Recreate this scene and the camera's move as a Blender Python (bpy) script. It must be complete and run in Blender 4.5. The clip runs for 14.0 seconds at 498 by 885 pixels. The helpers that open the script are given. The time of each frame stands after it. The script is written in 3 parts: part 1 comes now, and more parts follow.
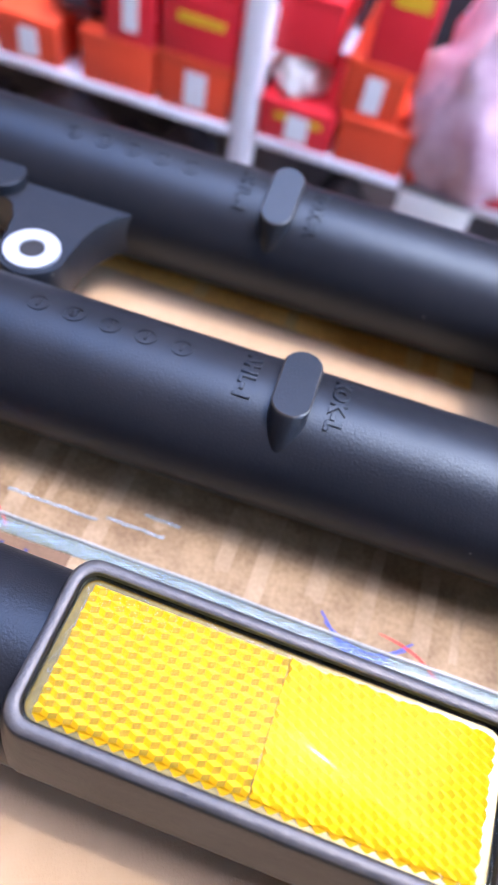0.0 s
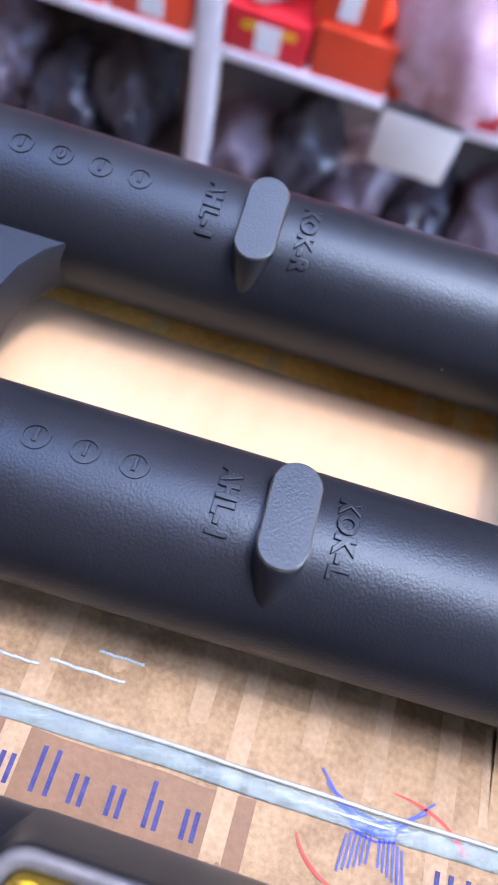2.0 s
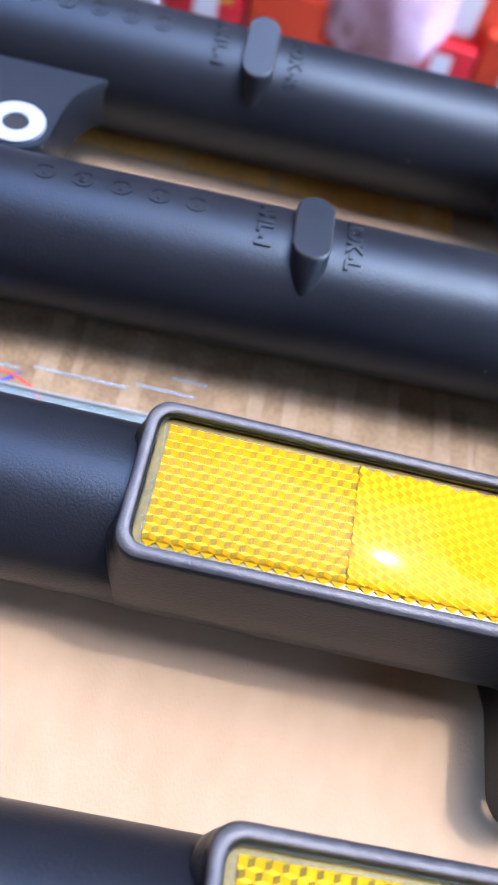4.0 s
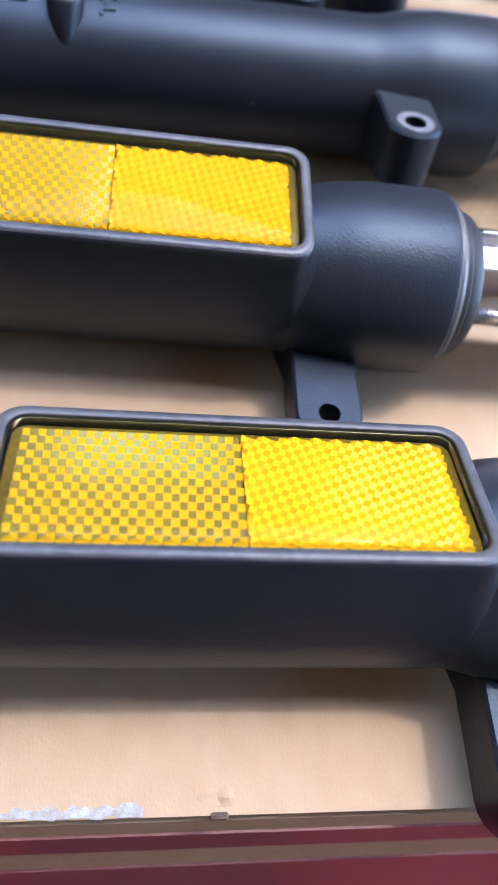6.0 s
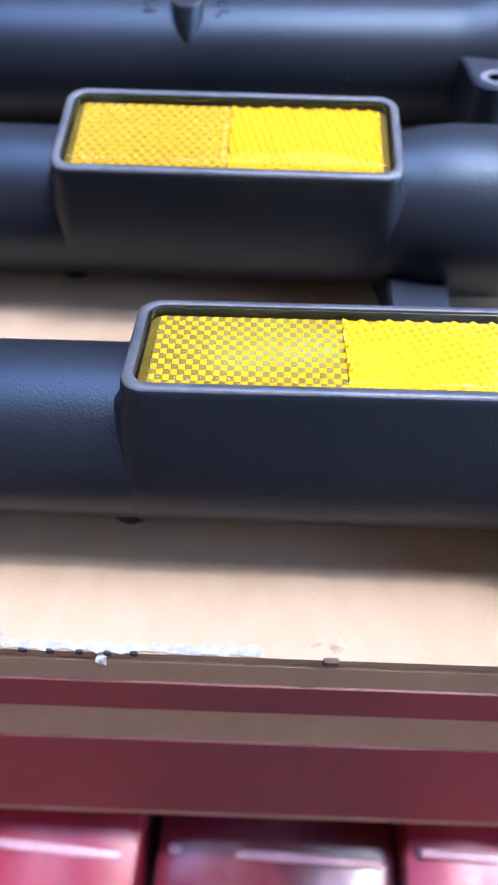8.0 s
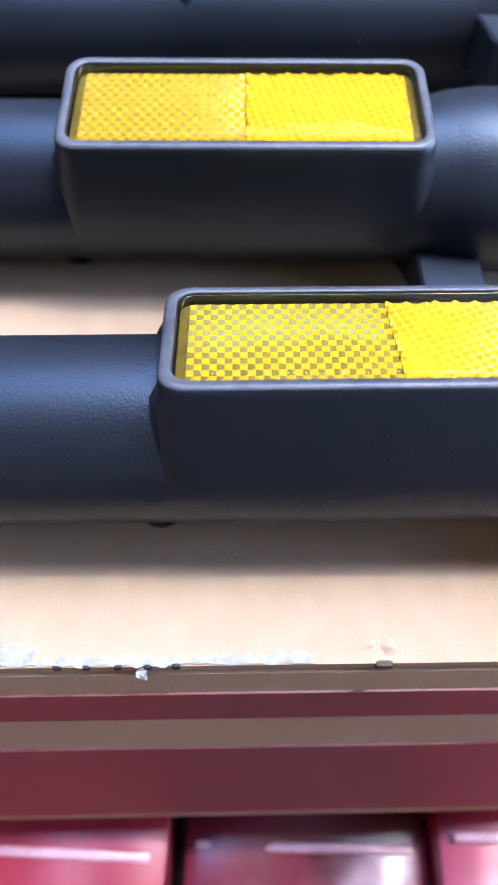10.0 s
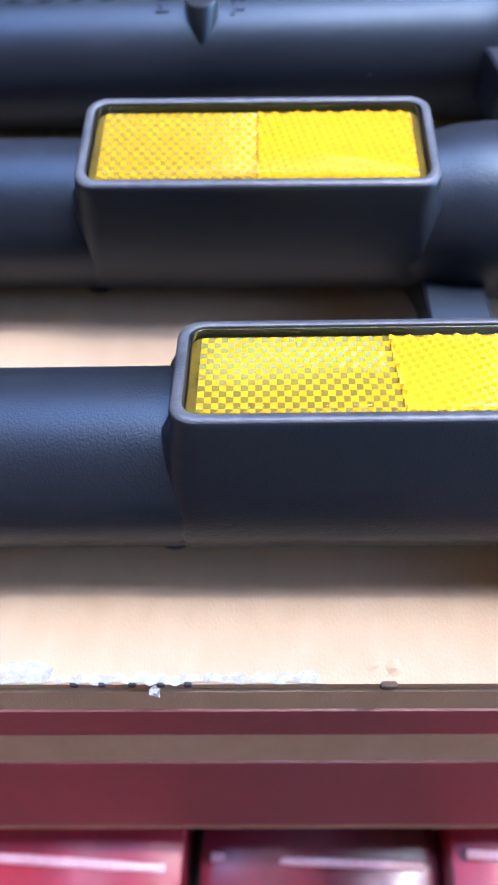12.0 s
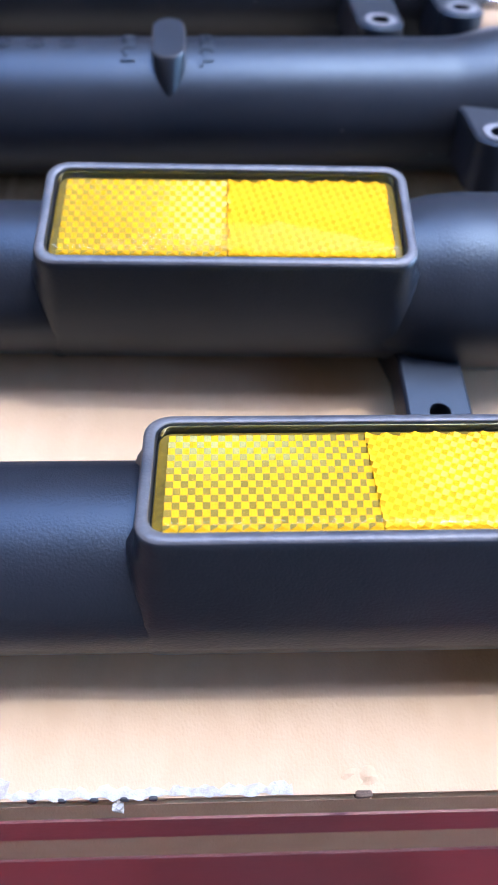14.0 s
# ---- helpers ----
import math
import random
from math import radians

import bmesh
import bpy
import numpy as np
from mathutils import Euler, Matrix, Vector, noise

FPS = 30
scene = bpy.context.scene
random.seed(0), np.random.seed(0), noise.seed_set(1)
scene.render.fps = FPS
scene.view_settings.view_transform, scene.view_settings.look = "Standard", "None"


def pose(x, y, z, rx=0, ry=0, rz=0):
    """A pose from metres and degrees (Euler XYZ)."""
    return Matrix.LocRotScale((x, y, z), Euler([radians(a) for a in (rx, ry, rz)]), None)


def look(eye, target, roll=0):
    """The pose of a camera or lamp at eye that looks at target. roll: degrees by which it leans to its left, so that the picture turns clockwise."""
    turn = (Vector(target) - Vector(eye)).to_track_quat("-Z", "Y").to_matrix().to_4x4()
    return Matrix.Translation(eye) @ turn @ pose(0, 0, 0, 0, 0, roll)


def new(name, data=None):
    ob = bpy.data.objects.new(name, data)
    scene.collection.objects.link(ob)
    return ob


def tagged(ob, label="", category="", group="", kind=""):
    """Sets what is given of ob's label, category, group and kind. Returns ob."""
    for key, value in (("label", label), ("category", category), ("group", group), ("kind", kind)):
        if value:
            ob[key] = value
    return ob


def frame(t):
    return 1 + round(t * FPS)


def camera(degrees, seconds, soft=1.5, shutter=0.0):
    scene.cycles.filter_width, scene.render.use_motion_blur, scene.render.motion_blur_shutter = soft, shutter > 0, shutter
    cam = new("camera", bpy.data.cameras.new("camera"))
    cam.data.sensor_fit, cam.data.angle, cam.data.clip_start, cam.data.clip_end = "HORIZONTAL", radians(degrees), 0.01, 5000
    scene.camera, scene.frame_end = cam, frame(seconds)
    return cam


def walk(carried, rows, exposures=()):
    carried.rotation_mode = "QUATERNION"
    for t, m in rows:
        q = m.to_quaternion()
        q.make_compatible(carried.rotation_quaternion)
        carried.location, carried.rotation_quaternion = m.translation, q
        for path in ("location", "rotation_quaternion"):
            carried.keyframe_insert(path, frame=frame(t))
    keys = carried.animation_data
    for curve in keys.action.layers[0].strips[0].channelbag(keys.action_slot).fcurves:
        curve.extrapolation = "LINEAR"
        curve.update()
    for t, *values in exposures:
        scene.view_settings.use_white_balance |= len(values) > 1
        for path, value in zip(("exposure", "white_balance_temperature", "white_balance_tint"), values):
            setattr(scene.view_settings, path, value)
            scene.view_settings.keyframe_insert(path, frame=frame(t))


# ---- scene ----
cam = camera(38.5, 14.0)
PATH = [
    (0, (-0.043, 0.093, 0.188), (-0.171, 1.233, -1.45), 14.2),
    (0.5, (-0.048, 0.138, 0.164), (-0.088, 1.214, -1.521), 15.6),
    (1, (-0.053, 0.15, 0.168), (-0.043, 1.165, -1.555), 17.2),
    (1.5, (-0.054, 0.155, 0.17), (-0.032, 1.133, -1.574), 18.2),
    (2, (-0.061, 0.157, 0.174), (-0.048, 1.116, -1.581), 18.7),
    (2.2, (-0.066, 0.159, 0.175), (-0.048, 1.099, -1.59), 19.5),
    (4.3, (-0.064, 0.041, 0.184), (0.089, 1.038, -1.543), 17.8),
    (4.5, (-0.062, 0.024, 0.179), (0.11, 1.039, -1.535), 16.8),
    (5, (-0.044, 0.009, 0.18), (0.187, 0.996, -1.545), 17.1),
    (5.5, (-0.03, 0.005, 0.174), (0.245, 0.981, -1.55), 17.7),
    (6, (-0.021, -0.003, 0.169), (0.286, 0.953, -1.561), 18.4),
    (6.5, (-0.018, -0.005, 0.175), (0.303, 0.869, -1.595), 18.0),
    (7, (-0.008, -0.024, 0.184), (0.267, 0.957, -1.537), 14.4),
    (7.5, (-0.007, -0.031, 0.183), (0.203, 0.978, -1.531), 10.5),
    (8, (-0.021, -0.048, 0.17), (-0.026, 1.028, -1.516), 1.8),
    (10.5, (-0.035, -0.037, 0.163), (0.028, 0.971, -1.563), 2.5),
    (11, (-0.035, -0.041, 0.168), (0.024, 0.971, -1.557), 2.4),
    (11.5, (-0.034, -0.041, 0.167), (0.027, 0.991, -1.546), 2.6),
    (12, (-0.032, -0.038, 0.171), (-0.038, 1.0, -1.539), -0.5),
    (12.5, (-0.037, -0.032, 0.17), (-0.016, 1.015, -1.533), 1.0),
    (13, (-0.032, -0.023, 0.169), (-0.016, 1.014, -1.541), 0.8),
    (13.5, (-0.029, -0.013, 0.174), (0.014, 1.014, -1.542), 1.8),
    (14, (-0.033, -0.014, 0.176), (0.059, 1.014, -1.538), 4.3),
]
walk(cam, [(t, look(eye, target, roll)) for t, eye, target, roll in PATH], exposures=((0.0, -0.20, 6400, 22), (2.2, -0.18, 6400, 22), (4.5, -0.40, 5950, 16), (6.5, -0.48, 5950, 15), (8.0, -0.12, 5500, 15), (14.0, -0.12, 5500, 15)))

cam.data.dof.use_dof = True
cam.data.dof.focus_distance = 0.152
cam.data.dof.aperture_fstop = 17.0

# ---- light ----
world = bpy.data.worlds.new("sky")
scene.world = world
world.use_nodes = True
wn, wl = world.node_tree.nodes, world.node_tree.links
sky = wn.new("ShaderNodeTexSky")
sky.sky_type = "NISHITA"
sky.sun_disc = False
SUN_ELEV, SUN_AZ = 70.5, 57.0
# Opening in the added, unseen canopy; it limits sky light from the sides.
ROOF_N, ROOF_S, ROOF_X = 1.35, 0.11, 1.1
sky.sun_elevation, sky.sun_rotation = radians(SUN_ELEV), radians(SUN_AZ)
calm = wn.new("ShaderNodeHueSaturation")
calm.inputs["Saturation"].default_value = 1.1
wl.new(sky.outputs["Color"], calm.inputs["Color"])
wl.new(calm.outputs["Color"], wn["Background"].inputs["Color"])
wn["Background"].inputs["Strength"].default_value = 3.2
sun_data = bpy.data.lights.new("sun", "SUN")
sun_data.energy, sun_data.angle, sun_data.color = 2.8, radians(1.0), (1.0, 0.95, 0.86)
sun = new("sun", sun_data)
flat = math.cos(radians(SUN_ELEV)) * 5
sun.matrix_world = look((flat * math.sin(radians(SUN_AZ)), flat * math.cos(radians(SUN_AZ)), math.sin(radians(SUN_ELEV)) * 5), (0, 0, 0))


# ---- materials ----
def material(name, color, rough=0.5, metal=0.0, color2=None, scale=40.0, amount=0.5, bump=0.0, bump_scale=400.0, stretch=(1, 1, 1), coat=0.0, random_tint=0.0, rough_var=0.0, spec=0.5, specks=0.0, sheen=None):
    """A surface with colour variation at two scales and fine relief."""
    m = bpy.data.materials.new(name)
    m.use_nodes = True
    n, l = m.node_tree.nodes, m.node_tree.links
    b = n["Principled BSDF"]
    b.inputs["Roughness"].default_value = rough
    b.inputs["Metallic"].default_value = metal
    b.inputs["Coat Weight"].default_value = coat
    co = n.new("ShaderNodeTexCoord")
    mp = n.new("ShaderNodeMapping")
    mp.inputs["Scale"].default_value = stretch
    l.new(co.outputs["Object"], mp.inputs["Vector"])
    big = n.new("ShaderNodeTexNoise")
    big.inputs["Scale"].default_value = scale
    big.inputs["Detail"].default_value = 3.0
    small = n.new("ShaderNodeTexNoise")
    small.inputs["Scale"].default_value = scale * 9
    small.inputs["Detail"].default_value = 2.0
    for x in (big, small):
        l.new(mp.outputs["Vector"], x.inputs["Vector"])
    mix = n.new("ShaderNodeMix")
    mix.data_type = "FLOAT"
    mix.inputs[0].default_value = 0.4
    l.new(big.outputs["Fac"], mix.inputs[2])
    l.new(small.outputs["Fac"], mix.inputs[3])
    ramp = n.new("ShaderNodeMapRange")
    ramp.inputs["From Min"].default_value, ramp.inputs["From Max"].default_value = 0.35, 0.65
    ramp.inputs["To Max"].default_value = amount
    l.new(mix.outputs[0], ramp.inputs["Value"])
    c = n.new("ShaderNodeMix")
    c.data_type = "RGBA"
    c.inputs[6].default_value = (*color, 1)
    c.inputs[7].default_value = (*(color2 or [v * 0.7 for v in color]), 1)
    l.new(ramp.outputs["Result"], c.inputs[0])
    out = c.outputs[2]
    if random_tint:
        info = n.new("ShaderNodeObjectInfo")
        hsv = n.new("ShaderNodeHueSaturation")
        rr = n.new("ShaderNodeMapRange")
        rr.inputs["To Min"].default_value, rr.inputs["To Max"].default_value = 1 - random_tint, 1 + random_tint
        l.new(info.outputs["Random"], rr.inputs["Value"])
        l.new(rr.outputs["Result"], hsv.inputs["Value"])
        l.new(out, hsv.inputs["Color"])
        out = hsv.outputs["Color"]
    b.inputs["Specular IOR Level"].default_value = spec
    if sheen:
        b.inputs["Specular Tint"].default_value = (*sheen, 1)
    if specks:
        dots = n.new("ShaderNodeTexVoronoi")
        dots.inputs["Scale"].default_value = 75.0
        near = n.new("ShaderNodeMapRange")
        near.inputs["From Min"].default_value, near.inputs["From Max"].default_value = 0.018, 0.034
        near.inputs["To Min"].default_value, near.inputs["To Max"].default_value = specks, 0.0
        dust = n.new("ShaderNodeMix")
        dust.data_type = "RGBA"
        dust.inputs[7].default_value = (0.42, 0.41, 0.39, 1)
        l.new(mp.outputs["Vector"], dots.inputs["Vector"])
        l.new(dots.outputs["Distance"], near.inputs["Value"])
        l.new(near.outputs["Result"], dust.inputs[0])
        l.new(out, dust.inputs[6])
        out = dust.outputs[2]
    l.new(out, b.inputs["Base Color"])
    if rough_var:
        rv = n.new("ShaderNodeMapRange")
        rv.inputs["To Min"].default_value, rv.inputs["To Max"].default_value = rough - rough_var, rough + rough_var
        l.new(big.outputs["Fac"], rv.inputs["Value"])
        l.new(rv.outputs["Result"], b.inputs["Roughness"])
    if bump:
        grain = n.new("ShaderNodeTexNoise")
        grain.inputs["Scale"].default_value = bump_scale
        grain.inputs["Detail"].default_value = 3.2
        l.new(mp.outputs["Vector"], grain.inputs["Vector"])
        bp = n.new("ShaderNodeBump")
        bp.inputs["Strength"].default_value = bump
        bp.inputs["Distance"].default_value = 0.0004
        l.new(grain.outputs["Fac"], bp.inputs["Height"])
        l.new(bp.outputs["Normal"], b.inputs["Normal"])
    return m


def clear(name, tint, rough=0.03, haze=0.0, haze_color=(0.7, 0.7, 0.7), ior=1.5):
    """Thin clear plastic: light passes tinted, the surface mirrors by Fresnel."""
    m = bpy.data.materials.new(name)
    m.use_nodes = True
    n, l = m.node_tree.nodes, m.node_tree.links
    n.remove(n["Principled BSDF"])
    t = n.new("ShaderNodeBsdfTransparent")
    t.inputs["Color"].default_value = (*tint, 1)
    g = n.new("ShaderNodeBsdfGlossy")
    g.inputs["Roughness"].default_value = rough
    f = n.new("ShaderNodeFresnel")
    f.inputs["IOR"].default_value = ior
    mx = n.new("ShaderNodeMixShader")
    l.new(f.outputs["Fac"], mx.inputs["Fac"])
    l.new(t.outputs["BSDF"], mx.inputs[1])
    l.new(g.outputs["BSDF"], mx.inputs[2])
    last = mx.outputs["Shader"]
    if haze:
        milky = n.new("ShaderNodeBsdfDiffuse")
        milky.inputs["Color"].default_value = (*haze_color, 1)
        cloud = n.new("ShaderNodeTexNoise")
        cloud.inputs["Scale"].default_value = 120.0
        amount = n.new("ShaderNodeMath")
        amount.operation = "MULTIPLY"
        amount.inputs[1].default_value = 2 * haze
        both = n.new("ShaderNodeMixShader")
        l.new(cloud.outputs["Fac"], amount.inputs[0])
        l.new(amount.outputs[0], both.inputs["Fac"])
        l.new(last, both.inputs[1])
        l.new(milky.outputs["BSDF"], both.inputs[2])
        last = both.outputs["Shader"]
    l.new(last, n["Material Output"].inputs["Surface"])
    return m


# The blue specular tint paints the sky's sheen into the black coat.
PAINT = material("satin_black_paint", (0.008, 0.009, 0.012), 0.40, 0.0, (0.014, 0.014, 0.017), 30, 0.7, 0.26, 1700, rough_var=0.09, spec=0.37, specks=0.3, sheen=(0.62, 0.82, 1.0))
RIM_GREY = material("rim_grey", (0.026, 0.028, 0.034), 0.42, 0.0, (0.085, 0.082, 0.08), 45, 0.75, 0.3, 1600, spec=0.5)
# Paler boss edge: a sunlit glint put into the colour, with some wear.
BOSS_EDGE_GLINT = material("boss_edge_glint", (0.09, 0.085, 0.08), 0.42, 0.2, (0.02, 0.02, 0.021), 160, 0.95, 0.2, 900)
CHROME = material("chrome", (0.78, 0.78, 0.80), 0.13, 1.0, (0.7, 0.7, 0.72), 20, 0.4)
ALLOY = material("machined_alloy", (0.42, 0.45, 0.48), 0.5, 0.7, (0.34, 0.37, 0.40), 200, 0.6, 0.2, 1500)
WORN = material("bare_grey_metal", (0.20, 0.20, 0.21), 0.5, 0.4, (0.09, 0.09, 0.095), 200, 0.8, 0.2, 900)
SEAL = material("bare_seal_lip", (0.11, 0.105, 0.10), 0.5, 0.3, (0.02, 0.02, 0.02), 80, 0.8, 0.2, 600)
# Black of the rubber seal, also used to paint shaded holes.
RUBBER_AND_HOLES = material("rubber_and_hole_black", (0.012, 0.012, 0.013), 0.5, 0.0, (0.022, 0.021, 0.021), 90, 0.6, spec=0.3)
# One amber plastic in several tones: the facets' reflections are put into colour.
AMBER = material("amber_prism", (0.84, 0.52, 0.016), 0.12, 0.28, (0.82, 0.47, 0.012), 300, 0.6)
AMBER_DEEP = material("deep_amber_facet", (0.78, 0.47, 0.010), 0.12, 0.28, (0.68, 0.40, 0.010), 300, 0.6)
AMBER_DARK = material("dark_reflection_facet", (0.17, 0.145, 0.045), 0.16, 0.35, (0.24, 0.20, 0.055), 300, 0.6)
AMBER_SHADE = material("dim_reflection_facet", (0.34, 0.26, 0.045), 0.16, 0.35, (0.44, 0.32, 0.045), 300, 0.6)
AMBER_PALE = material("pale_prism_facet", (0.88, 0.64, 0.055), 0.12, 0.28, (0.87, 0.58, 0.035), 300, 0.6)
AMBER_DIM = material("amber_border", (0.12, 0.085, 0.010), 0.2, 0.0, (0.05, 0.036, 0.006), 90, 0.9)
LENS = clear("lens_clear", (0.99, 0.96, 0.74), 0.12, ior=1.16)
CARD = material("cardboard", (0.41, 0.29, 0.175), 0.8, 0.0, (0.345, 0.23, 0.128), 9, 0.7, 0.35, 900, stretch=(1.8, 1.0, 1), spec=0.2)
CARD_DARK = material("cardboard_brown", (0.155, 0.088, 0.045), 0.5, 0.0, (0.11, 0.062, 0.03), 60, 0.9, 0.3, 700, spec=0.2)
CARD_FLAP = material("flap_cardboard", (0.28, 0.195, 0.105), 0.6, 0.0, (0.15, 0.095, 0.047), 80, 0.95, 0.4, 900, spec=0.2)
GLUE = material("glue_streak", (0.31, 0.225, 0.135), 0.6, 0.0, (0.20, 0.135, 0.07), 90, 0.95, spec=0.2)
NOTCH_SHADE = material("notch_shade", (0.045, 0.028, 0.018), 0.9, 0.0, (0.14, 0.09, 0.055), 260, 0.9, 0.6, 500)
GOLD = material("brightened_gold_tape", (0.88, 0.48, 0.11), 0.3, 0.0, (0.52, 0.26, 0.06), 45, 0.9)
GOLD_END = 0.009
GOLD_STREAK = material("gold_light_streak", (0.86, 0.60, 0.24), 0.22, 0.0, (0.55, 0.33, 0.13), 40, 0.7)
CARD_PALE = material("cardboard_torn", (0.38, 0.38, 0.36), 0.85, 0.0, (0.20, 0.17, 0.13), 420, 0.9, 0.6, 700)
RED_INK = material("red_print", (0.18, 0.042, 0.036), 0.5, 0.0, (0.14, 0.038, 0.033), 30, 0.7, 0.2, 600)
NAVY_INK = material("navy_print", (0.018, 0.022, 0.085), 0.6, 0.0, (0.06, 0.06, 0.15), 300, 0.7, spec=0.12)
BLUE_INK = material("blue_print", (0.045, 0.07, 0.32), 0.6, 0.0, (0.08, 0.10, 0.32), 300, 0.7, spec=0.12)
BRIGHT_RED_INK = material("bright_red_print", (0.60, 0.05, 0.04), 0.6, 0.0, (0.5, 0.08, 0.06), 300, 0.7, spec=0.12)
# The fold's blue haze colour stands for the sky mirrored in clear film.
FILM_FOLD = clear("film_fold", (0.84, 0.93, 0.97), 0.10, 0.07, (0.42, 0.66, 0.80), ior=1.22)
FILM_SHINE = clear("film_wrinkle_glint", (0.95, 0.98, 1.0), 0.06, 0.30, (0.62, 0.78, 0.88))
FILM_EDGE = material("film_edge", (0.20, 0.22, 0.20), 0.2, 0.0, (0.3, 0.32, 0.3), 60, 0.8)
WHITE_STEEL = material("white_shelf_steel", (0.86, 0.79, 0.79), 0.42, 0.0, (0.72, 0.65, 0.64), 12, 0.7, 0.1, 200)
DARK_BACK = material("dark_back_panel", (0.022, 0.013, 0.013), 0.7, 0.0, (0.012, 0.008, 0.008), 6, 0.8)
RED_BOX = material("red_carton", (0.84, 0.035, 0.045), 0.33, 0.0, (0.72, 0.02, 0.03), 14, 0.6, random_tint=0.12)
ORANGE_BOX = material("orange_carton", (0.88, 0.085, 0.03), 0.38, 0.0, (0.78, 0.065, 0.025), 14, 0.6, random_tint=0.12)
LABEL = material("white_label", (0.84, 0.79, 0.76), 0.6, 0.0, (0.7, 0.63, 0.6), 40, 0.5)
YELLOW_INK = material("yellow_print", (0.85, 0.45, 0.02), 0.5)
PINK_BAG = material("pinkish_plastic_bag", (0.88, 0.62, 0.67), 0.22, 0.0, (0.66, 0.34, 0.41), 22, 0.9, 1.0, 90)
GREY_BAG = material("dark_parts_bag", (0.075, 0.07, 0.085), 0.2, 0.0, (0.018, 0.013, 0.018), 16, 0.9, 0.8, 60)
MAUVE_BAG = material("mauve_parts_bag", (0.24, 0.18, 0.20), 0.3, 0.0, (0.10, 0.07, 0.085), 16, 0.9, 0.8, 60)
FOLD_GLINT = material("fold_glint", (0.62, 0.40, 0.42), 0.3, 0.0, (0.42, 0.18, 0.22), 50, 0.9)
CREAM = material("cream_packet", (0.76, 0.68, 0.60), 0.6, 0.0, (0.64, 0.55, 0.47), 20, 0.7)
RED_WRAP = material("red_plastic_wrap", (0.42, 0.025, 0.045), 0.28, 0.0, (0.26, 0.016, 0.03), 22, 0.8, 0.8, 60, random_tint=0.2)
DARK_WRAP = material("maroon_plastic_wrap", (0.16, 0.015, 0.03), 0.2, 0.0, (0.09, 0.01, 0.02), 22, 0.8, 0.8, 60)
BOUNCE_GROUND = material("bounce_ground", (0.42, 0.38, 0.33), 0.85, 0.0, (0.32, 0.29, 0.26), 2, 0.8, 0.2, 40)
PLASTER = material("added_wall", (0.42, 0.30, 0.21), 0.8, 0.0, (0.34, 0.24, 0.165), 3, 0.7, 0.2, 60)
FLOOR = material("shop_floor", (0.13, 0.10, 0.09), 0.6, 0.0, (0.09, 0.07, 0.06), 5, 0.8, 0.2, 60)


# ---- mesh helpers ----
def smooth(bm, limit=35):
    """Soft shading, with the edges sharper than the limit kept hard."""
    bm.normal_update()
    for f in bm.faces:
        f.smooth = True
    for e in bm.edges:
        if len(e.link_faces) == 2 and e.calc_face_angle(0) > radians(limit):
            e.smooth = False


def part(name, bm, mat, parent=None, label="", m=None):
    """Links a bmesh as one mesh object under a thing or a part."""
    me = bpy.data.meshes.new(name)
    bm.to_mesh(me)
    bm.free()
    for x in (mat if isinstance(mat, (list, tuple)) else [mat]):
        me.materials.append(x)
    ob = new(name, me)
    if parent is not None:
        ob.parent = parent
    if m is not None:
        ob.matrix_basis = m
    if label:
        tagged(ob, label)
    return ob


def empty(name, m, label, category, group="", kind=""):
    ob = new(name)
    ob.empty_display_size = 0.02
    ob.matrix_basis = m
    return tagged(ob, label, category, group, kind)


def box(bm, x0, x1, y0, y1, z0, z1, bevel=0.0, seg=2):
    made = bmesh.ops.create_cube(bm, size=1.0)["verts"]
    for v in made:
        v.co = Vector(((x0 + x1) / 2 + v.co.x * (x1 - x0), (y0 + y1) / 2 + v.co.y * (y1 - y0), (z0 + z1) / 2 + v.co.z * (z1 - z0)))
    if bevel:
        es = {e for v in made for e in v.link_edges}
        bmesh.ops.bevel(bm, geom=list(es), offset=bevel, segments=seg, affect="EDGES", profile=0.5)
    return bm


def bar(x0, x1, y0, y1, z0, z1, bevel=0.0, seg=2):
    bm = box(bmesh.new(), x0, x1, y0, y1, z0, z1, bevel, seg)
    if bevel:
        smooth(bm)
    return bm


def loft(loops, close=True, caps=(True, True)):
    """A skin over closed loops of equal length."""
    bm = bmesh.new()
    rows = [[bm.verts.new(p) for p in loop] for loop in loops]
    n = len(rows[0])
    for a, b in zip(rows, rows[1:]):
        for i in range(n):
            bm.faces.new((a[i], a[(i + 1) % n], b[(i + 1) % n], b[i]))
    if caps[0]:
        bm.faces.new(rows[0][::-1])
    if caps[1]:
        bm.faces.new(rows[-1])
    bmesh.ops.recalc_face_normals(bm, faces=bm.faces)
    return bm


def revolve(profile, n=72, caps=(True, True)):
    """A turned body along x from (x, radius) pairs."""
    return loft([[(x, r * math.cos(2 * math.pi * i / n), r * math.sin(2 * math.pi * i / n)) for i in range(n)] for x, r in profile], caps=caps)


def rounded(hx, hy, r, z, n=6, cx=0.0, cy=0.0):
    """A rounded rectangle, as a loop."""
    out = []
    for sx, sy, a0 in ((1, 1, 0), (-1, 1, 90), (-1, -1, 180), (1, -1, 270)):
        for i in range(n + 1):
            a = radians(a0 + 90 * i / n)
            out.append((cx + sx * (hx - r) + r * math.cos(a), cy + sy * (hy - r) + r * math.sin(a), z))
    return out


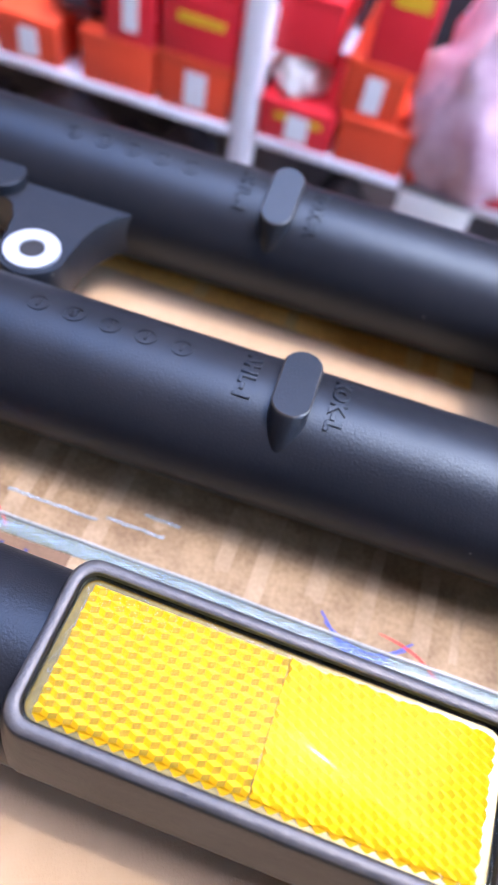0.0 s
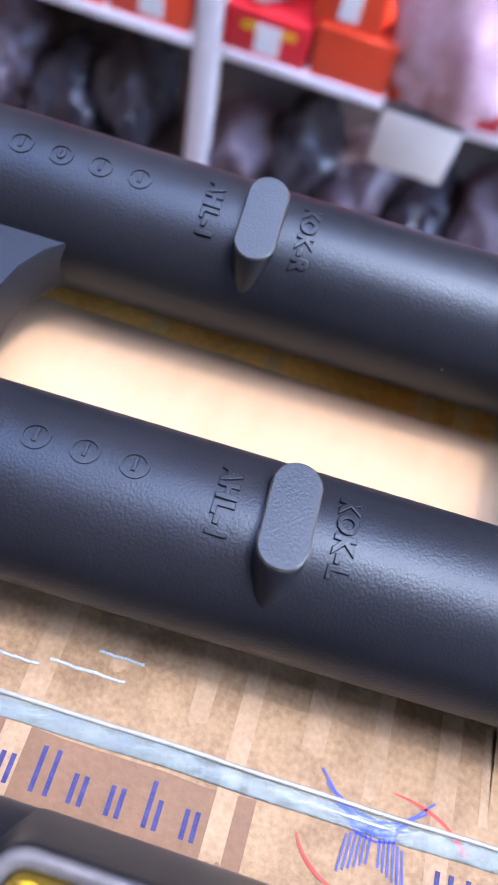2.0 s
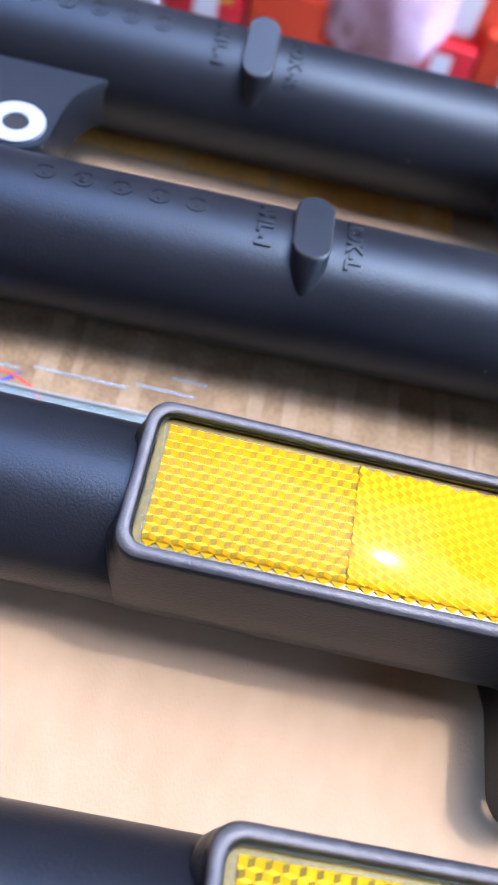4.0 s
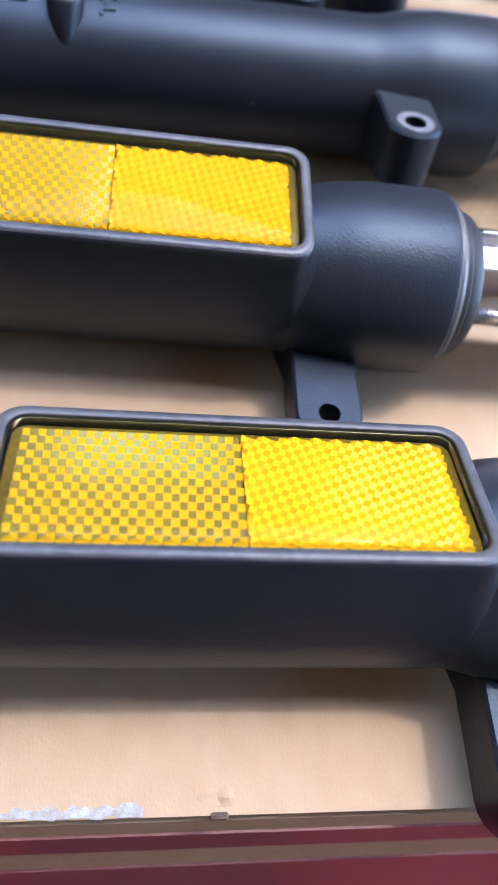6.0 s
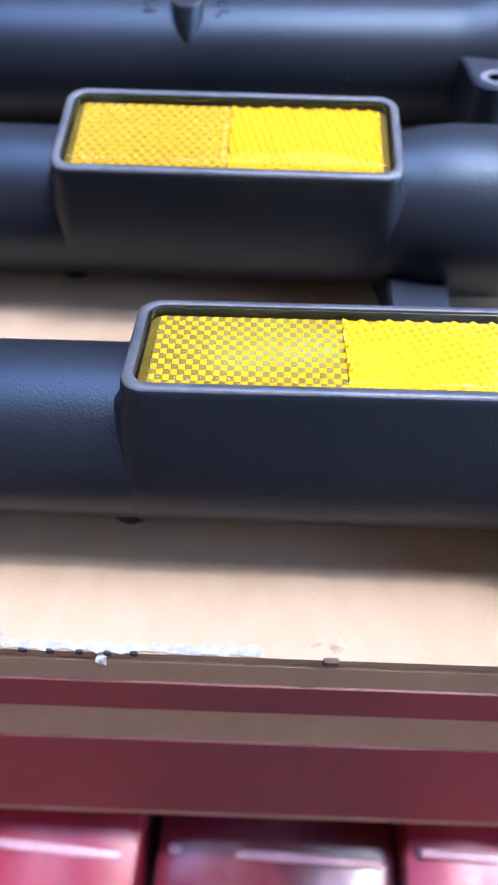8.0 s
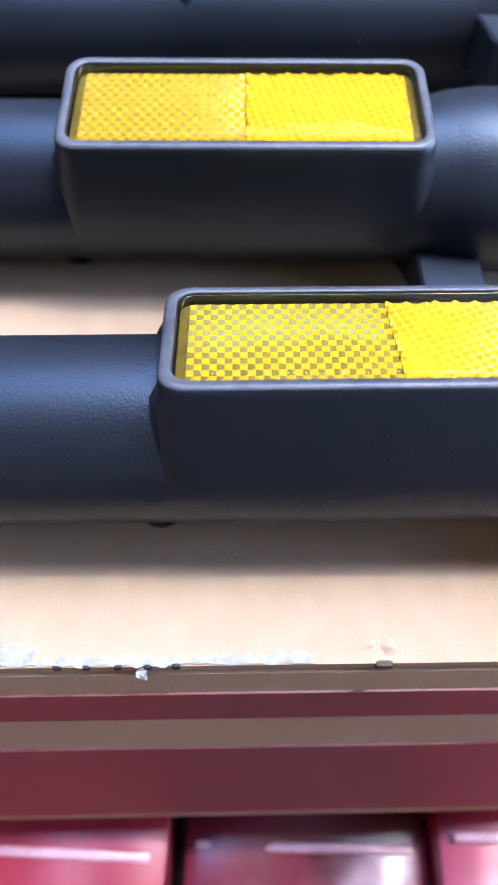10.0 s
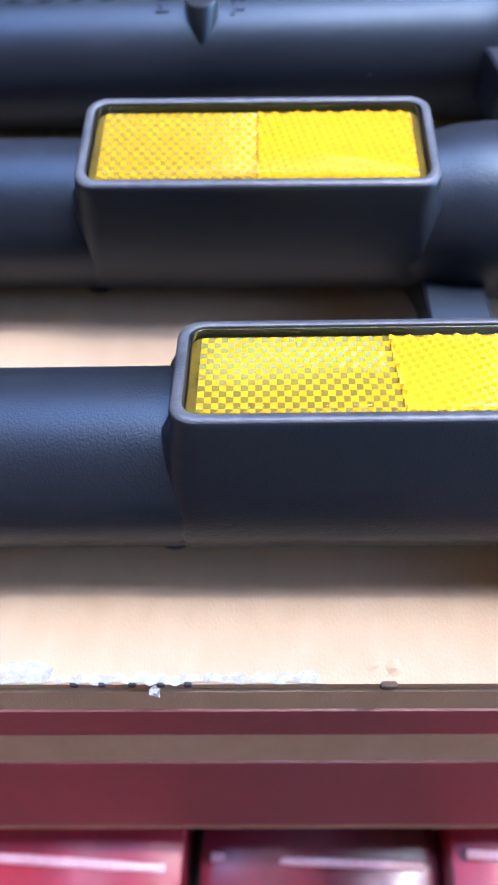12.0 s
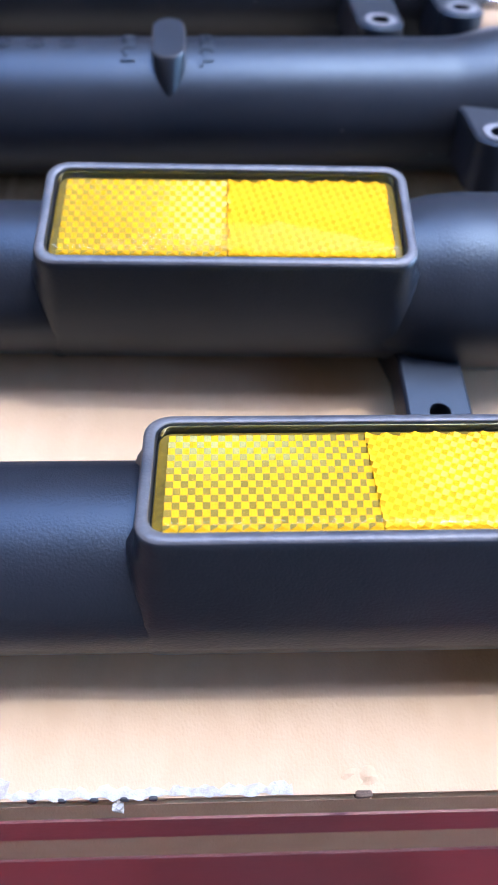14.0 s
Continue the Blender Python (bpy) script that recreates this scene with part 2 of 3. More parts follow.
def ring(outer, inner, h0, h1):
    """A flat ring round the local z axis."""
    n = 32
    loops = []
    for r, z in ((outer, h0), (outer, h1), (inner, h1), (inner, h0)):
        loops.append([(r * math.cos(2 * math.pi * i / n), r * math.sin(2 * math.pi * i / n), z) for i in range(n)])
    bm = loft(loops + [loops[0]], caps=(False, False))
    bmesh.ops.remove_doubles(bm, verts=bm.verts, dist=1e-6)
    bmesh.ops.recalc_face_normals(bm, faces=bm.faces)
    return bm


# ---- the forks ----
R = 0.0213


def on_tube(bm, x0, angle, r):
    """Bends a flat relief, reading direction x and up y, round the tube: it reads from the crest towards the front, and its up is along the tube."""
    for v in bm.verts:
        u, w, h = v.co
        a = radians(angle) + u / r
        v.co = Vector((x0 + w, (r + h) * math.cos(a), (r + h) * math.sin(a)))
    return bm


def letters(text, size, depth):
    cu = bpy.data.curves.new("letters", "FONT")
    cu.body, cu.size, cu.extrude, cu.bevel_depth = text, size, depth, size * 0.035
    cu.align_x, cu.align_y, cu.resolution_u = "CENTER", "CENTER", 3
    cu.offset = size * 0.02
    cu.space_character = 1.08
    ob = bpy.data.objects.new("letters", cu)
    bm = bmesh.new()
    me = ob.to_mesh()
    bm.from_mesh(me)
    ob.to_mesh_clear()
    bpy.data.objects.remove(ob)
    bmesh.ops.remove_doubles(bm, verts=bm.verts, dist=1e-7)
    return bm


def raised_boss(angle, x0, parent):
    """A long oval pad whose flanks run out into the tube."""
    def oval(hx, back, front, pinch, h, n=18):
        pts = []
        for i in range(2 * n):
            a = 2 * math.pi * (i + 0.5) / (2 * n)
            cx, cy = math.cos(a), math.sin(a)
            far = front if cy > 0 else back
            t = ((far - hx) if cy > 0 else -(far - hx)) + hx * cy
            narrow = 1 - pinch * max(0.0, t / front) ** 1.5 if cy > 0 else 1
            pts.append((hx * cx * narrow, t, h))
        return pts
    loops = []
    for hx, back, front, pinch, h in ((0.0066, 0.0135, 0.0166, 0.45, R - 0.0085), (0.0062, 0.0130, 0.0156, 0.35, R - 0.0055), (0.0057, 0.0124, 0.0141, 0.2, R - 0.0020), (0.0054, 0.0120, 0.0126, 0.06, R + 0.0015), (0.0053, 0.0118, 0.0120, 0.0, R + 0.0024), (0.0049, 0.0114, 0.0116, 0.0, R + 0.0028)):
        loops.append(oval(hx, back, front, pinch, h))
    bm = loft(loops, caps=(False, True))
    a = radians(angle)
    for v in bm.verts:
        x, t, h = v.co
        v.co = Vector((x0 + x, -t * math.sin(a) + h * math.cos(a), t * math.cos(a) + h * math.sin(a)))
    smooth(bm, 40)
    rim = sorted(bm.faces, key=lambda f: len(f.verts))[-1]
    for e in rim.edges:
        for f in e.link_faces:
            if f is not rim:
                f.material_index = 1
    return part("boss", bm, [PAINT, BOSS_EDGE_GLINT], parent)


def lug(angle, x0, parent, reach=0.0385, half=0.0085, thick=0.0075, hole=0.0034, name="lug", drop=0.0, bright=False):
    """A bored ear that stands out from the tube at an angle; its bore runs across."""
    bm = bmesh.new()
    n = 12
    def outline(grow, z):
        pts = [(half * 1.35 + grow, R * 0.55), (half + grow, R * 1.08)]
        for i in range(n + 1):
            a = math.pi * i / n
            pts.append(((half + grow) * math.cos(a), reach + (half * 0.9 + grow) * math.sin(a)))
        pts += [(-half - grow, R * 1.08), (-half * 1.35 - grow, R * 0.55)]
        return [(x, y, z) for x, y in pts]
    m = 20
    k = len(outline(0, 0))
    rows = [[bm.verts.new(p) for p in outline(g, z)] for g, z in ((-0.0008, -thick), (0, -thick + 0.0008), (0, thick - 0.0008), (-0.0008, thick))]
    for a, b in zip(rows, rows[1:]):
        for i in range(k):
            bm.faces.new((a[i], a[(i + 1) % k], b[(i + 1) % k], b[i]))
    rims = []
    for row, z in ((rows[0], -thick), (rows[-1], thick)):
        rim = [bm.verts.new((hole * math.cos(2 * math.pi * i / m), reach + hole * math.sin(2 * math.pi * i / m), z)) for i in range(m)]
        rims.append(rim)
        es = [bm.edges.get((row[i], row[(i + 1) % k])) for i in range(k)]
        es += [bm.edges.new((rim[i], rim[(i + 1) % m])) for i in range(m)]
        bmesh.ops.triangle_fill(bm, edges=es, use_beauty=True)
    for i in range(m):
        bm.faces.new((rims[0][i], rims[0][(i + 1) % m], rims[1][(i + 1) % m], rims[1][i]))
    bmesh.ops.recalc_face_normals(bm, faces=bm.faces)
    a = radians(angle)
    for v in bm.verts:
        x, d, h = v.co
        h -= drop
        v.co = Vector((x0 + x, d * math.cos(a) + h * math.sin(a), d * math.sin(a) - h * math.cos(a)))
    smooth(bm, 40)
    ear = part(name, bm, PAINT, parent)
    if bright:
        bm = ring(hole + 0.0024, hole, thick - 0.0003, thick + 0.0003)
        for v in bm.verts:
            x, d, h = v.co.x, v.co.y + reach, v.co.z - drop
            v.co = Vector((x0 + x, d * math.cos(a) + h * math.sin(a), d * math.sin(a) - h * math.cos(a)))
        part("bore_rim", bm, WORN, ear, "bare grey metal rim of the bore")
    return ear


def stamped_mark(x0, angle, parent, text):
    """A small raised ring with a sign in it."""
    bm = ring(0.0031, 0.0024, -0.0006, 0.00035)
    add = letters(text, 0.0040, 0.0003)
    me = bpy.data.meshes.new("t")
    add.to_mesh(me)
    add.free()
    bm.from_mesh(me)
    bpy.data.meshes.remove(me)
    bmesh.ops.rotate(bm, verts=bm.verts, cent=(0, 0, 0), matrix=Matrix.Rotation(radians(90), 3, "Z"))
    on_tube(bm, x0, angle, R)
    return part("stamped_mark", bm, PAINT, parent)


def fork_leg(m, label, names, boss_angle, marks, mark_angle=None):
    """A lower fork leg with its chrome stanchion, its axis on local x; x = 0 is the middle of the wide stretch."""
    leg = empty("fork_leg", m, label, "fork leg", "fork legs on the carton")
    bm = revolve([(-0.235, 0.012), (-0.2345, 0.0195), (-0.232, R), (-0.15, R), (-0.05, R), (0.0, R), (0.040, R), (0.046, R + 0.0005), (0.056, R + 0.0028), (0.064, R + 0.0037), (0.083, R + 0.0038), (0.0855, R + 0.0034), (0.0865, R + 0.0022)])
    smooth(bm, 40)
    part("outer_tube", bm, PAINT, leg)
    bm = revolve([(0.0850, R + 0.0026), (0.0872, R + 0.0024), (0.0878, R + 0.0017), (0.0886, R + 0.0008), (0.0890, 0.0185)])
    smooth(bm, 30)
    part("seal_lip", bm, SEAL, leg, "worn bare-metal seal lip")
    bm = revolve([(0.0880, R + 0.0001), (0.0902, R - 0.0002), (0.0908, R - 0.0010), (0.0915, R - 0.0011), (0.0932, 0.0196), (0.0944, 0.0186), (0.0950, 0.0176), (0.0952, 0.0162)])
    smooth(bm, 30)
    part("dust_seal", bm, RUBBER_AND_HOLES, leg, "black rubber dust seal")
    bm = revolve([(0.060, 0.0163), (0.40, 0.0163)])
    smooth(bm, 30)
    part("stanchion", bm, CHROME, leg, "polished chrome inner tube")
    raised_boss(boss_angle, -0.0512, leg)
    r_txt, l_txt = names
    for text, dx in ((r_txt, 0.0125), (l_txt, -0.0125)):
        bm = on_tube(letters(text, 0.0058, 0.0004), -0.052 + dx, boss_angle, R)
        part("cast_letters", bm, PAINT, leg, "raised cast letters")
    for i, text in enumerate(marks):
        stamped_mark(-0.0835 - 0.0103 * i, mark_angle if mark_angle is not None else boss_angle, leg, text)
    return leg


def reflector_housing(leg, angle, facet):
    """The raised tray on the leg with the amber reflector set in it."""
    up = pose(0, 0, 0, angle - 90, 0, 0)
    H, W, TOP = 0.0478, 0.0180, 0.0262
    loops = []
    for h in (-0.0195, -0.0180, -0.0150, -0.0110, -0.004, 0.004, 0.012, 0.017, R - 0.003, R - 0.0015, R - 0.0002, R + 0.0012, R + 0.0026, 0.0250, 0.0256, 0.0260, TOP):
        w = R + 0.0005 - (R + 0.0005 - W) * max(0, min(1, h / TOP)) ** 1.6
        if h < 0:
            w = math.sqrt((R + 0.0005) ** 2 - h * h)
        d = max(0.0, min(1.0, (R + 0.0026 - h) / 0.0056))
        sink = max(0.0, min(1.0, (0.0185 - h) / 0.020))
        inset = {0.0256: 0.0002, 0.0260: 0.0005, TOP: 0.0009}.get(h, 0.0)
        flare = 0.0022 * (1 - math.sqrt(max(0, 1 - d * d)))
        hx = H + flare - 0.0012 * sink ** 1.3
        corner = 0.0056 + 1.3 * flare - 0.0050 * sink
        loops.append(rounded(hx - inset, w - inset, corner, h))
    i0 = rounded(H - 0.0024, W - 0.0024, 0.0040, TOP)
    i1 = rounded(H - 0.0027, W - 0.0027, 0.0038, TOP - 0.0003)
    i2 = rounded(H - 0.0028, W - 0.0028, 0.0037, TOP - 0.0034)
    bm = loft(loops + [i0, i1, i2], caps=(False, True))
    smooth(bm, 50)
    # upward faces of the rim take the lighter grey
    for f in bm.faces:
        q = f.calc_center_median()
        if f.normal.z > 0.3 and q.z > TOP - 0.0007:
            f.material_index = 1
    housing = part("reflector_housing", bm, [PAINT, RIM_GREY], leg, "", up)
    # clear amber cover of the lens
    hx, hy = H - 0.0031, W - 0.0031
    z0, z1 = TOP - 0.0033, TOP + 0.0003
    loops = [rounded(hx, hy, 0.0034, z0), rounded(hx, hy, 0.0034, z1 - 0.0012), rounded(hx - 0.0004, hy - 0.0004, 0.0032, z1 - 0.0004), rounded(hx - 0.0013, hy - 0.0013, 0.0026, z1)]
    bm = loft(loops, caps=(False, True))
    smooth(bm, 60)
    part("lens_cover", bm, LENS, housing, "clear glossy amber lens cover").visible_shadow = False
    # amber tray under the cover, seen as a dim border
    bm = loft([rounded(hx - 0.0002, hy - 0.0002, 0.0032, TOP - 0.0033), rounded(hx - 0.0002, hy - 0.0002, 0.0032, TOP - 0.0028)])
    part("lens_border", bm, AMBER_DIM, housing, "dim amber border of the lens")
    # corner-cube prisms on one half
    px, py = 0.0424, 0.0135
    floor_z = TOP - 0.0028
    ht = 0.0014
    rows_n, cols = 14, 14
    cw, ch = px / cols, 2 * py / rows_n
    bm = bmesh.new()
    for j in range(rows_n + 1):
        for i in range(cols + 1):
            cx = -px + (i + (0.5 if j % 2 else 0.0)) * cw
            cy = -py + (j + 0.5) * ch
            # a six-sided cell whose corners lie in turn one and two steps below its tip
            pts = []
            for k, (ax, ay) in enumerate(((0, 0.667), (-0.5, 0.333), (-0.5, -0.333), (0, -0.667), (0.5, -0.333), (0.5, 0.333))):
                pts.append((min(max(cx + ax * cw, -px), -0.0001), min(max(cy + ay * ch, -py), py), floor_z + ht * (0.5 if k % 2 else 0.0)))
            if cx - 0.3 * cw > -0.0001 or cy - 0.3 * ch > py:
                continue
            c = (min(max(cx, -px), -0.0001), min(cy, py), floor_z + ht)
            # tone by facing: dark, pale and plain facets paint in the reflections
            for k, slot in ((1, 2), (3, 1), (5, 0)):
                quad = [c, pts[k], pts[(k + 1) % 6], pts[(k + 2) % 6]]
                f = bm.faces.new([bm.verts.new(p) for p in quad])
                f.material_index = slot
    bm.normal_update()
    for f in bm.faces:
        if f.normal.z < 0:
            f.normal_flip()
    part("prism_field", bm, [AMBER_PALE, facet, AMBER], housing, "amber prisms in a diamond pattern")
    # the other half: the same cells in rows that slant down across it
    bm = bmesh.new()
    turn = radians(-25)
    ca, sa = math.cos(turn), math.sin(turn)
    mid = (px / 2, 0.0)
    cw, ch = 0.9 * cw, 0.85 * ch
    def inside(u, v, z):
        x, y = mid[0] + u * ca - v * sa, mid[1] + u * sa + v * ca
        return (min(max(x, 0.0001), px), min(max(y, -py), py), z)
    for j in range(-18, 19):
        for i in range(-14, 15):
            cx = (i + (0.5 if j % 2 else 0.0)) * cw
            cy = j * ch
            x, y, _ = (mid[0] + cx * ca - cy * sa, cx * sa + cy * ca, 0)
            if not (-0.3 * cw < x < px + 0.3 * cw and abs(y) < py + 0.3 * ch):
                continue
            pts = []
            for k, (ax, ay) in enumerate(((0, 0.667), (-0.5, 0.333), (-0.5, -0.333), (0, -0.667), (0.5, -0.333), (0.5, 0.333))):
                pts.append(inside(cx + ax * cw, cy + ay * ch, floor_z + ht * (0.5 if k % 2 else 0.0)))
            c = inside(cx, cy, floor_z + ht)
            # again each facing gets its own tone for its painted reflection
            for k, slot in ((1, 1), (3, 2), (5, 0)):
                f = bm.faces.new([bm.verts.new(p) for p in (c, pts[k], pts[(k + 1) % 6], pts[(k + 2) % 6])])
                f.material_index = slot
    bm.normal_update()
    for f in bm.faces:
        if f.normal.z < 0:
            f.normal_flip()
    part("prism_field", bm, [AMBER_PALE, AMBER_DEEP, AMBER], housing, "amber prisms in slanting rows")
    # toothed clear edge round the prisms
    nt = 28
    for side in (-1,):
        bm = bmesh.new()
        for i in range(nt):
            x0, x1 = -px + 2 * px * i / nt, -px + 2 * px * (i + 1) / nt
            y0 = side * py
            pts = [(x0, y0, floor_z + 0.0006), (x1, y0, floor_z + 0.0006), ((x0 + x1) / 2, y0 + side * 0.0011, floor_z - 0.0001), ((x0 + x1) / 2, y0 - side * 0.0004, floor_z + ht)]
            a = [bm.verts.new(p) for p in pts]
            for t in ((0, 1, 2), (0, 3, 1)):
                bm.faces.new([a[q] for q in t])
        bm.normal_update()
        for f in bm.faces:
            if f.normal.z < 0:
                f.normal_flip()
        part("prism_teeth", bm, AMBER_DEEP, housing, "toothed amber edge of the prisms")
    return housing


def at_leg(x, y, yaw, z=0.0236, climb=-0.75):
    """A leg lies on its wide stretch and its far end, so it climbs a little along x."""
    return pose(x, y, z, 0, climb, yaw)


def caliper_bracket(leg, x0):
    """A thick cast ear with a webbed root and a machined ring round its bore."""
    reach, rad, top, bottom = -0.0488, 0.0112, 0.0085, -0.0075
    out = [(0.034, -0.012), (0.024, -0.0175), (0.0175, -0.0235), (0.0135, -0.0305), (0.0118, -0.038), (rad, reach + 0.004)]
    for i in range(1, 13):
        a = -math.pi * i / 13
        out.append((rad * math.cos(a), reach + rad * math.sin(a)))
    out += [(-rad, reach + 0.004), (-0.0125, -0.037), (-0.016, -0.031), (-0.024, -0.028), (-0.034, -0.027), (-0.044, -0.022), (-0.05, -0.012)]
    def loop(grow, z):
        return [(x0 + x * (1 - grow / 0.03), y * (1 - grow / 0.06), z) for x, y in out]
    bm = loft([loop(0.0006, bottom), loop(0, bottom + 0.001), loop(0, top - 0.001), loop(0.0006, top)])
    smooth(bm, 40)
    ear = part("caliper_bracket", bm, PAINT, leg)
    part("washer_face", ring(0.0088, 0.0040, 0.0, 0.0009), ALLOY, ear, "bright machined ring round the bore", pose(x0, reach, top))
    # no hole is cut: a black disc paints the shade in the bore
    bm = bmesh.new()
    bmesh.ops.create_circle(bm, cap_ends=True, segments=24, radius=0.0041)
    part("bore", bm, RUBBER_AND_HOLES, ear, "dark disc painted as the shaded bore", pose(x0, reach, top + 0.0003))
    bm = revolve([(0.0, 0.0085), (0.004, 0.0085), (0.0045, 0.008)], 32)
    bmesh.ops.rotate(bm, verts=bm.verts, cent=(0, 0, 0), matrix=Matrix.Rotation(radians(-90), 3, "Y"))
    smooth(bm, 30)
    part("spot_face", bm, PAINT, ear, "", pose(x0 - 0.024, -0.022, top - 0.0005))
    return ear


leg_d = fork_leg(at_leg(-0.0005, 0.0475, 0.0, 0.0250), "matte black fork leg with amber reflector, loose on the carton's front", ("KTAA-L", "AHL-K1"), 262, "21", 262)
# the painted facet reflections are darker on this leg than on the next
reflector_housing(leg_d, 74, AMBER_DARK)
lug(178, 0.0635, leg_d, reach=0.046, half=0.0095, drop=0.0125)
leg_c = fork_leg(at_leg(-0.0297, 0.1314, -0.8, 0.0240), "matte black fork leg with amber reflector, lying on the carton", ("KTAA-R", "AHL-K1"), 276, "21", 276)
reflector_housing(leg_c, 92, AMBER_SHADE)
lug(176, 0.0565, leg_c, reach=0.0415, half=0.0088, thick=0.006, hole=0.0029, drop=0.0132)
leg_b = fork_leg(at_leg(0.0035, 0.2145, 1.2), "black fork leg with an oval boss and a bored side lug", ("KOK-L", "AHL-1"), 88, "11151", 83)
lug(171, 0.0515, leg_b, reach=0.0375, thick=0.009, bright=True)
leg_a = fork_leg(at_leg(-0.0230, 0.2965, 1.6, 0.0215, 0.0), "black fork leg with an oval boss and caliper bracket", ("KOK-R", "AHL-1"), 104, "11012", 98)
lug(171, 0.0473, leg_a, reach=0.055, bright=True)
lug(170, 0.0790, leg_a, reach=0.045, bright=True)
caliper_bracket(leg_a, -0.119)

# ---- the carton under them ----
carton = empty("carton", pose(0, 0, 0), "brown cardboard carton with red stripes and taped top", "carton")
X0, X1, Y1, DEEP, LEANOUT = -0.55, 0.62, 0.318, 0.118, 0.2
part("top", bar(X0, X1, 0.0, Y1, -0.004, 0.0), CARD, carton)
def front_panel(u0, u1, mat, name, label, proud):
    bm = bmesh.new()
    pts = []
    for x in (X0, X1):
        for z in (u0, u1):
            pts.append((x, z * LEANOUT - proud, z))
    a = [bm.verts.new(p) for p in pts]
    b = [bm.verts.new((x, y + 0.003, z)) for x, y, z in pts]
    for q in ((0, 1, 3, 2),):
        bm.faces.new([a[i] for i in q]), bm.faces.new([b[i] for i in q][::-1])
    for i, j in ((0, 1), (1, 3), (3, 2), (2, 0)):
        bm.faces.new((a[i], a[j], b[j], b[i]))
    bmesh.ops.recalc_face_normals(bm, faces=bm.faces)
    return part(name, bm, mat, carton, label)
front_panel(-0.0042, -DEEP, CARD, "front_panel", "", 0.0)
front_panel(-0.0140, -0.0290, RED_INK, "stripe", "dark red printed stripe", 0.0006)
front_panel(-0.0500, -0.1120, RED_INK, "stripe", "broad dark red printed stripe", 0.0006)
part("back_panel", bar(X0, X1, Y1 - 0.004, Y1, -DEEP, -0.0042), CARD, carton)
part("side_panel", bar(X0, X0 + 0.004, 0.0, Y1 - 0.0042, -DEEP, -0.0042), CARD, carton)
part("side_panel", bar(X1 - 0.004, X1, 0.0, Y1 - 0.0042, -DEEP, -0.0042), CARD, carton)



def ribbon(points, width, z, taper=False):
    """A flat printed line through points of the plan."""
    bm = bmesh.new()
    rows = []
    n = len(points)
    for i, p in enumerate(points):
        a, b = Vector(points[max(i - 1, 0)]), Vector(points[min(i + 1, n - 1)])
        d = (b - a).normalized()
        w = width / 2 * (1.0 if not taper else 0.35 + 0.65 * math.sin(math.pi * (i + 0.5) / n))
        o = Vector((-d.y, d.x)) * w
        rows.append([bm.verts.new((p[0] + o.x, p[1] + o.y, z)), bm.verts.new((p[0] - o.x, p[1] - o.y, z))])
    for a, b in zip(rows, rows[1:]):
        bm.faces.new((a[0], a[1], b[1], b[0]))
    bm.normal_update()
    for f in bm.faces:
        if f.normal.z < 0:
            f.normal_flip()
    return bm


def add(bm, other):
    me = bpy.data.meshes.new("t")
    other.to_mesh(me)
    other.free()
    bm.from_mesh(me)
    bpy.data.meshes.remove(me)
    return bm


def arc(cx, cy, rx, ry, a0, a1, n=20):
    return [(cx + rx * math.cos(radians(a0 + (a1 - a0) * i / n)), cy + ry * math.sin(radians(a0 + (a1 - a0) * i / n))) for i in range(n + 1)]


INK_Z = 0.0004
for ex in (-0.1335, -0.0065, 0.1205):
    bm = bmesh.new()
    for i in range(4):
        d = i * 0.0013
        add(bm, ribbon([(ex - 0.0145 + d * 1.2, 0.1775 - d * 2.0), (ex - 0.0105 + d, 0.1735 - d), (ex - 0.0045, 0.1708 - d), (ex + 0.0005, 0.1702 - d)], 0.0005, INK_Z))
        add(bm, ribbon([(ex + 0.0125 - d * 1.2, 0.1775 - d * 2.0), (ex + 0.0085 - d, 0.1738 - d), (ex + 0.0045, 0.1712 - d), (ex + 0.0005, 0.1702 - d)], 0.0005, INK_Z))
    for i in range(6):
        x = 0.0011 * i
        add(bm, ribbon([(ex - 0.0008 - x, 0.1690 - x * 0.5), (ex - 0.0012 - x * 1.1, 0.1615 - 0.0006 * i)], 0.0005, INK_Z))
        add(bm, ribbon([(ex + 0.0010 + x, 0.1690 - x * 0.5), (ex + 0.0016 + x * 1.1, 0.1615 - 0.0006 * i)], 0.0005, INK_Z))
    part("emblem_print", bm, BLUE_INK, carton, "blue printed winged emblem")
    part("arc_print", ribbon(arc(ex + 0.001, 0.1655, 0.0205, 0.0115, 15, 85), 0.0008, INK_Z, True), BRIGHT_RED_INK, carton, "red printed arc")
    part("arc_print", ribbon(arc(ex + 0.001, 0.1655, 0.0185, 0.0115, 190, 250), 0.0008, INK_Z, True), BRIGHT_RED_INK, carton, "red printed arc")
    for wx, tall in ((0.0145, (1, 1, 1, 0, 0)), (0.0515, (1, 0, 0, 1, 0))):
        for i, up in enumerate(tall):
            x = ex + wx + i * (0.0072 if wx < 0.02 else 0.0084)
            for side in (0.0, 0.0032 if up and i == 0 else 0.0023):
                bm = bar(x + side, x + side + 0.0011, 0.1552, 0.1645 if up and side == 0 or i == 0 else 0.1612, 0.0002, INK_Z)
                part("word_bar", bm, NAVY_INK, carton)

# a darker brown stretch with an uneven end
rnd = random.Random(5)
